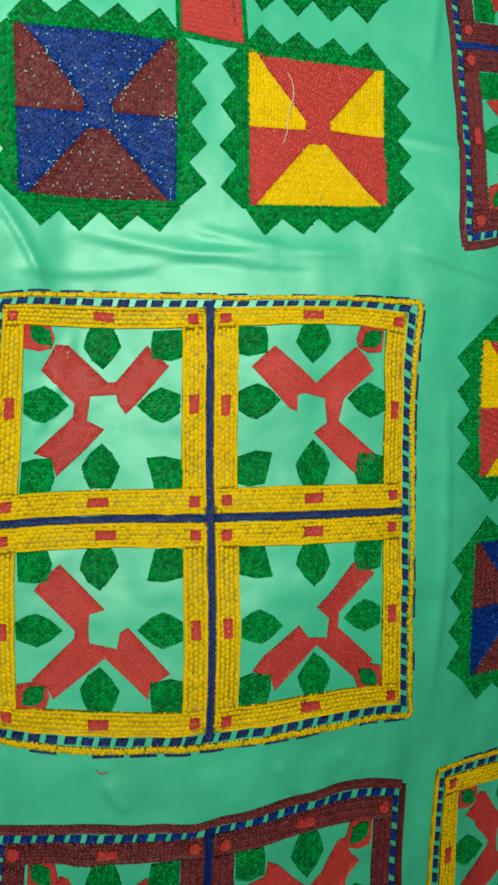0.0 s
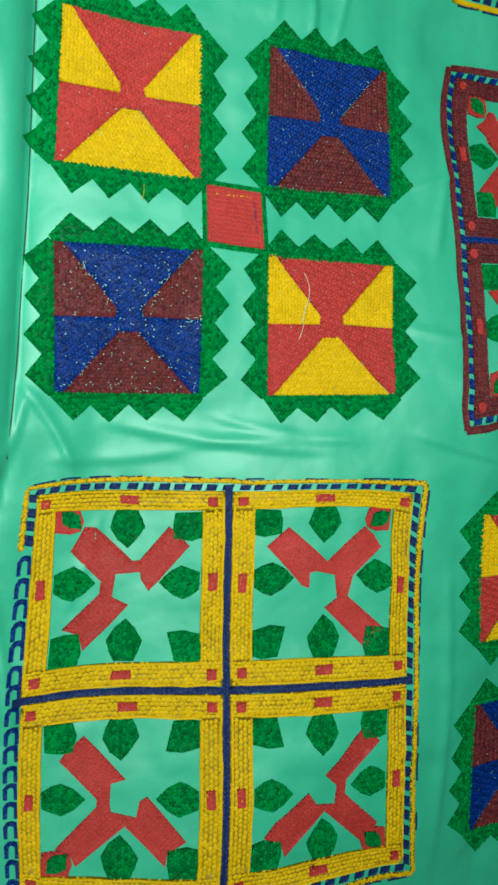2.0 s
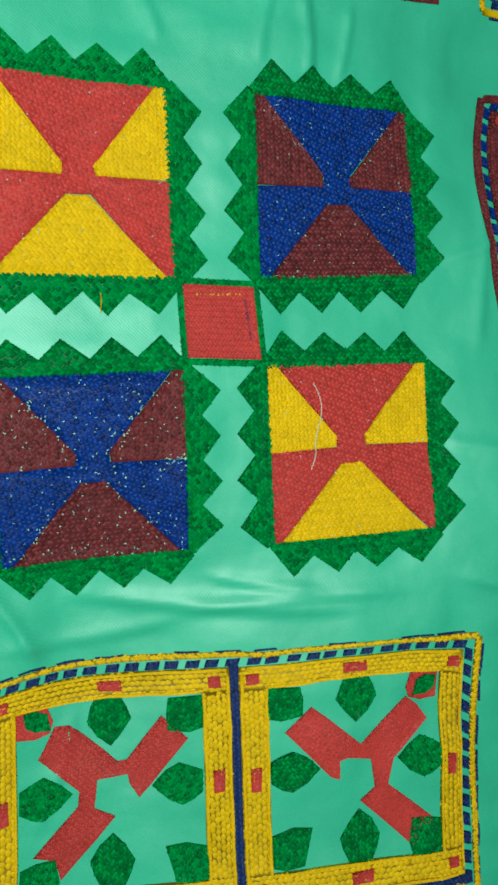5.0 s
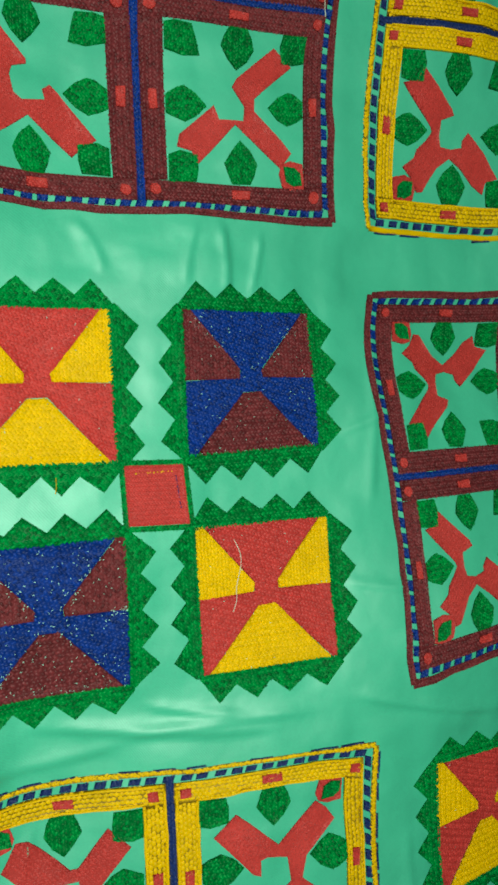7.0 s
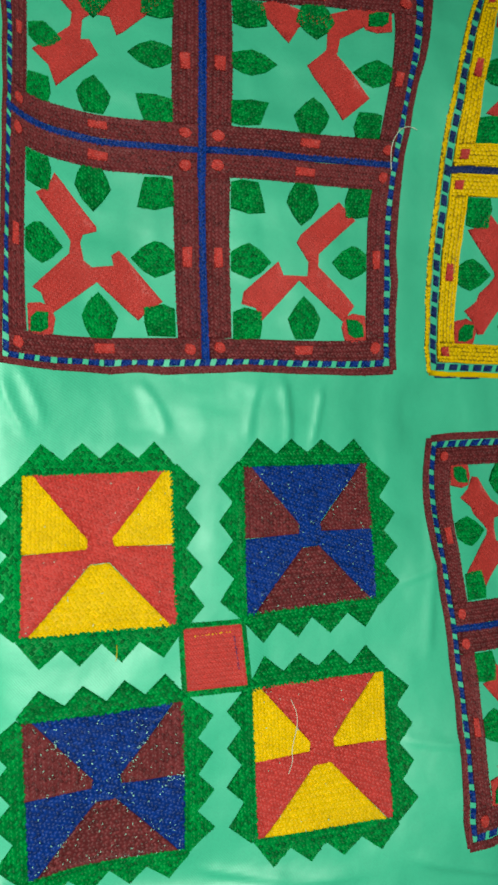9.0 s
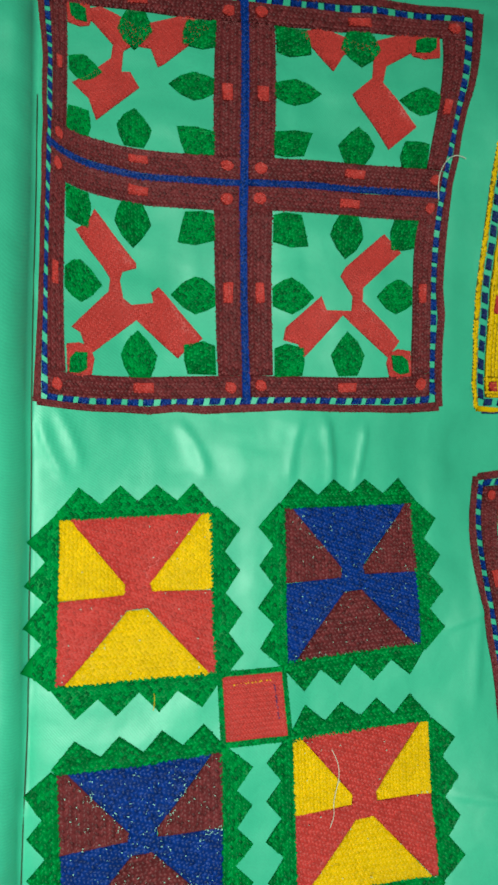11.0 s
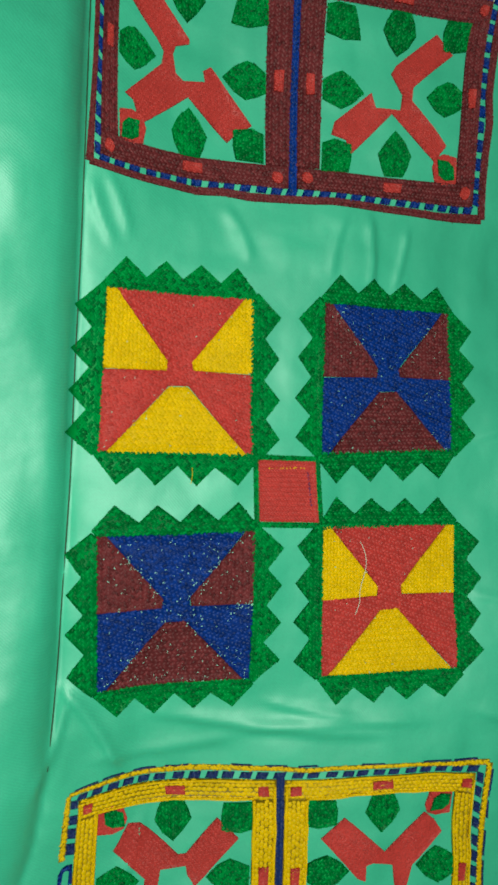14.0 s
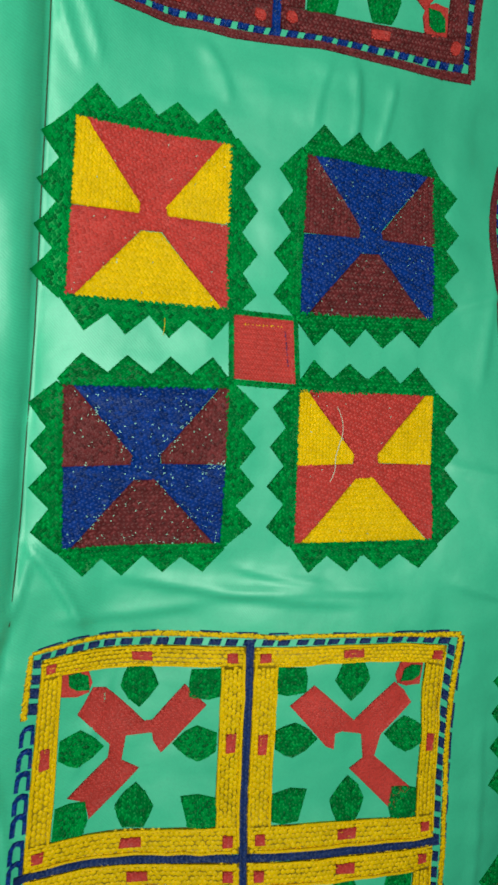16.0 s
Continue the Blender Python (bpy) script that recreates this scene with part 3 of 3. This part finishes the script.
X_GROUND = [(0.06, 0.0), (0.94, 0.0), (0.585, 0.42), (0.59, 0.475), (1.0, 0.485), (1.0, 1.0), (0.955, 1.0), (0.56, 0.575), (0.43, 0.58),
            (0.05, 1.0), (0.0, 1.0), (0.0, 0.49), (0.41, 0.48), (0.415, 0.42)]
LEFT_WEDGE = [(0.0, 0.0), (0.06, 0.0), (0.415, 0.42), (0.41, 0.48), (0.0, 0.49)]
RIGHT_WEDGE = [(0.94, 0.0), (1.0, 0.0), (1.0, 0.485), (0.59, 0.475), (0.585, 0.42)]
BOTTOM_WEDGE = [(0.05, 1.0), (0.43, 0.58), (0.56, 0.575), (0.955, 1.0)]
TEETH = [(0.0, 0.012), (1.0, 0.012), (1.03, -0.03), (0.885, -0.192), (0.755, -0.082), (0.63, -0.192), (0.505, -0.082), (0.375, -0.192),
         (0.25, -0.082), (0.115, -0.192), (-0.03, -0.03)]


def pinwheel(corners, ground, wedge, label, specks=0):
    """A square of wedges round a middle, edged with green zigzags."""
    place = quad(*corners)
    big = lambda shape: [(88 * u, 88 * v) for u, v in shape]  # noqa: E731
    pin = piece("pinwheel", big(X_GROUND), place, ground, bedspread, label, row=(2.1, 2.4), angle=20, lift=0.6, tall=0.9, rag=0.3)
    for shape, ang in ((LEFT_WEDGE, 90), (RIGHT_WEDGE, 90), (BOTTOM_WEDGE, 0)):
        piece("wedge", big(shape), place, wedge, pin, row=(2.2, 2.5), angle=ang, lift=0.65, tall=1.05, rag=0.3)
    for k in range(4):
        turn = TEETH
        for _ in range(k):
            turn = [(1 - v, u) for u, v in turn]
        piece("zigzag_edge", big(turn), place, GREEN, pin, row=(2.2, 2.5), angle=90 * (k % 2), lift=0.6, tall=1.3, rag=0.9)
    for k in range(specks):
        # pale specks: bare cloth between the stitches, and thread glints painted as colour
        u, v = RNG.uniform(0.03, 0.97), RNG.uniform(0.03, 0.97)
        if k % 5 < 2:
            # most lie along the seams between the wedges
            f, (a, b) = RNG.random(), (((0.06, 0.0), (0.41, 0.42)), ((0.94, 0.0), (0.59, 0.42)), ((0.05, 1.0), (0.43, 0.58)), ((0.955, 1.0), (0.56, 0.575)),
                                       ((0.05, 0.98), (0.9, 0.96)), ((0.88, 0.485), (1.0, 0.485)))[RNG.integers(6) if k % 4 else RNG.integers(5)]
            u, v = a[0] + (b[0] - a[0]) * f + RNG.normal(0, 0.022), a[1] + (b[1] - a[1]) * f + RNG.normal(0, 0.022)
            u, v = min(max(u, 0.01), 0.99), min(max(v, 0.01), 0.99)
        a, w, h = RNG.uniform(0, 3.14), RNG.uniform(0.26, 0.68), RNG.uniform(0.16, 0.30)
        c, s = math.cos(a), math.sin(a)
        poly = [(88 * u + p * w * c - q * h * s, 88 * v + p * w * s + q * h * c) for p, q in ((-1, -0.5), (0, -1), (1, -0.4), (0.8, 0.6), (-0.6, 1))]
        SPECKS.append((poly, place, pin))
    return pin


SPECKS = []


def red_square(corners):
    """The small square where four pinwheels meet, ringed in green."""
    place = quad(*corners)
    square = piece("red_square", [(3, 3), (85, 3), (85, 85), (3, 85)], place, RED, bedspread, "small bright red square ringed with green stitches", row=(3.2, 4.2), lift=0.5, tall=0.55)
    for a, b in (((-1, 0), (89, 0)), ((88, -2), (88, 90)), ((89, 89), (-1, 89)), ((0, 90), (0, -2))):
        line("green_line", square, place, a, b, 7.5, GREEN, (3.6, 5.0))
    line("yellow_line", square, place, (14, 14), (68, 12), 2.6, YELLOW, (2.6, 5.0))
    line("dark_line", square, place, (73, 17), (75, 62), 3.8, NAVY, (2.6, 5.0), wobble=0.5)
    return square


def pinwheel_group(a, b, c, d, specks=1.0):
    red = "red and yellow pinwheel square with a dark green zigzag edge"
    blue = "blue and maroon pinwheel square with a dark green zigzag edge"
    pinwheel(a, RED, YELLOW, red, int(30 * specks))
    pinwheel(b, BLUE, MAROON, blue, int(110 * specks))
    pinwheel(c, BLUE, MAROON, blue, int(280 * specks))
    pinwheel(d, RED, YELLOW, red, int(26 * specks))
    red_square((np.add(a[2], (0.0012, -0.0008)), np.add(b[3], (-0.0028, -0.003)), np.add(d[0], (-0.0012, 0.0012)), np.add(c[1], (0.0012, 0.004))))


YELLOW_LABEL = "four-panel square framed in yellow stitch with red crosses and green leaves"
MAROON_LABEL = "four-panel square framed in maroon stitch with red crosses and green leaves"

framed_block([
    (-0.1245, 0.1230), (-0.0676, 0.1304), (-0.0016, 0.1312), (0.0631, 0.1329), (0.1303, 0.1336),
    (-0.1296, 0.0635), (-0.0653, 0.0659), (-0.0007, 0.0685), (0.0637, 0.0728), (0.1275, 0.0676),
    (-0.1327, -0.0061), (-0.0658, -0.0027), (0.0002, -0.0008), (0.0641, 0.0011), (0.1267, 0.0041),
    (-0.1320, -0.0662), (-0.0657, -0.0683), (0.0010, -0.0676), (0.0648, -0.0644), (0.1281, -0.0625),
    (-0.1269, -0.1270), (-0.0643, -0.1356), (-0.0004, -0.1356), (0.0654, -0.1304), (0.1329, -0.1299)], YELLOW, YELLOW_LABEL, loops=True, across=5, crosses=YELLOW_CROSSES)
framed_block([
    (-0.1301, 0.7156), (-0.0726, 0.7154), (-0.0105, 0.7159), (0.0577, 0.7175), (0.1429, 0.7194),
    (-0.1237, 0.6635), (-0.0770, 0.6535), (-0.0107, 0.6535), (0.0650, 0.6575), (0.1302, 0.6572),
    (-0.1235, 0.6172), (-0.0768, 0.5971), (-0.0109, 0.5979), (0.0591, 0.6006), (0.1195, 0.5999),
    (-0.1236, 0.5400), (-0.0755, 0.5292), (-0.0094, 0.5322), (0.0555, 0.5328), (0.1166, 0.5393),
    (-0.1255, 0.4657), (-0.0692, 0.4634), (-0.0082, 0.4653), (0.0561, 0.4666), (0.1214, 0.4687)], MAROON, MAROON_LABEL, round_tabs=True,
    line_thread=BLUE, across=5, crosses=MAROON_CROSSES)
framed_block([(0.1780, 0.7335), (0.2887, 0.7276), (0.4029, 0.7207), (0.1551, 0.6665), (0.2760, 0.6654), (0.4020, 0.6617),
              (0.1444, 0.6001), (0.2711, 0.6016), (0.4032, 0.6005), (0.1399, 0.5337), (0.2735, 0.5359), (0.4059, 0.5372),
              (0.1464, 0.4687), (0.2767, 0.4694), (0.4109, 0.4717)], YELLOW, YELLOW_LABEL)
framed_block([(0.1502, 0.4286), (0.2750, 0.4334), (0.4000, 0.4358), (0.1430, 0.3648), (0.2640, 0.3680), (0.3900, 0.3713),
              (0.1509, 0.2996), (0.2620, 0.3053), (0.3850, 0.3111), (0.1526, 0.2329), (0.2620, 0.2452), (0.3820, 0.2554),
              (0.1526, 0.1647), (0.2640, 0.1857), (0.3820, 0.1980)], MAROON, MAROON_LABEL, round_tabs=True, line_thread=BLUE)
framed_block([
    (-0.1217, -0.1751), (-0.0613, -0.1768), (0.0011, -0.1763), (0.0652, -0.1682), (0.1308, -0.1719),
    (-0.1273, -0.3123), (-0.0645, -0.3095), (-0.0011, -0.3108), (0.0632, -0.3150), (0.1291, -0.3221),
    (-0.1310, -0.4435), (-0.0676, -0.4493), (-0.0037, -0.4548), (0.0606, -0.4618), (0.1250, -0.4672)], MAROON, MAROON_LABEL, round_tabs=True, line_thread=BLUE, across=5)
framed_block([(0.1527, -0.1681), (0.272, -0.158), (0.392, -0.155), (0.148, -0.29), (0.270, -0.286), (0.392, -0.284),
              (0.144, -0.42), (0.268, -0.416), (0.392, -0.412)], YELLOW, YELLOW_LABEL)
framed_block([(-0.119, 1.035), (0.005, 1.035), (0.143, 1.04), (-0.122, 0.905), (0.001, 0.905), (0.145, 0.907),
              (-0.125, 0.775), (-0.005, 0.775), (0.150, 0.777)], YELLOW, YELLOW_LABEL)

pinwheel_group(((-0.1125, 0.4053), (-0.0293, 0.4071), (-0.0262, 0.3163), (-0.1145, 0.3158)),
               ((0.0141, 0.4089), (0.1001, 0.4098), (0.1035, 0.3228), (0.0161, 0.3183)),
               ((-0.1135, 0.2693), (-0.0242, 0.2732), (-0.0222, 0.1842), (-0.1103, 0.1808)),
               ((0.0177, 0.2753), (0.1055, 0.2769), (0.1061, 0.1898), (0.0204, 0.1852)))
pinwheel_group(((0.1726, 0.1112), (0.260, 0.114), (0.263, 0.026), (0.1754, 0.0232)),
               ((0.298, 0.116), (0.384, 0.118), (0.386, 0.030), (0.300, 0.028)),
               ((0.1726, -0.019), (0.261, -0.016), (0.262, -0.105), (0.1741, -0.1088)),
               ((0.300, -0.014), (0.387, -0.012), (0.388, -0.101), (0.301, -0.103)), 0.3)

# ---- bare cloth and painted glints between stitches ----
for poly, place, pin in SPECKS:
    p = np.array(poly)
    wx, wy = place(p[:, 0], p[:, 1])
    z = on_cloth(wx, wy) + 0.0020
    mesh_object("pale_speck", np.stack([wx, wy, z], 1).tolist(), [list(range(len(p)))], PALE, pin)


# ---- loose threads ----
def loose_thread(points, material, label, thick=0.00028):
    cu = bpy.data.curves.new("loose_thread", "CURVE")
    cu.dimensions, cu.bevel_depth, cu.bevel_resolution = "3D", thick, 2
    sp = cu.splines.new("NURBS")
    sp.points.add(len(points) - 1)
    for p, (x, y, up) in zip(sp.points, points):
        p.co = (x, y, float(on_cloth(np.array(x), np.array(y))) + 0.0016 + up, 1)
    sp.use_endpoint_u, sp.order_u, sp.resolution_u = True, 3, 10
    me = bpy.data.meshes.new_from_object(new("thread_path", cu))
    bpy.data.objects.remove(bpy.data.objects["thread_path"])
    me.materials.clear()
    me.materials.append(material)
    return tagged(new("loose_thread", me), label, "thread")


loose_thread([(0.0425, 0.2662, 0), (0.0458, 0.2600, 0.001), (0.0465, 0.2505, 0.001), (0.0435, 0.2415, 0.001), (0.0425, 0.2350, 0.0005), (0.0428, 0.2290, 0.001),
              (0.0400, 0.2225, 0.0)], WHITE, "stray white thread lying curled on a red and yellow pinwheel", 0.00021)
loose_thread([(0.1279, 0.6231, 0), (0.1215, 0.6245, 0.002), (0.1140, 0.6204, 0.002), (0.1092, 0.6094, 0.001), (0.1112, 0.5970, 0)], WHITE,
             "stray white thread curling over a maroon stitched border")
loose_thread([(-0.062, 0.3085, 0), (-0.0615, 0.3040, 0.001), (-0.0625, 0.2995, 0.0)], YELLOW, "short stray yellow thread end caught in green zigzag stitches", 0.0002)
loose_thread([(-0.0635, -0.1435, 0), (-0.0630, -0.1450, 0.0004), (-0.0600, -0.1458, 0.0004), (-0.0575, -0.1450, 0)], RED, "scrap of red thread lying on bare green cloth", 0.0003)

# the thread of the hem where the cloth folds over
hem = loose_thread([(float(crease_x(y)) + 0.0004, y, -0.0012) for y in np.arange(0.14, 0.66, 0.02)], HEM, "dark thread along the folded hem", 0.00035)
hem.name = "hem_thread"
del hem["category"]
hem.parent = bedspread
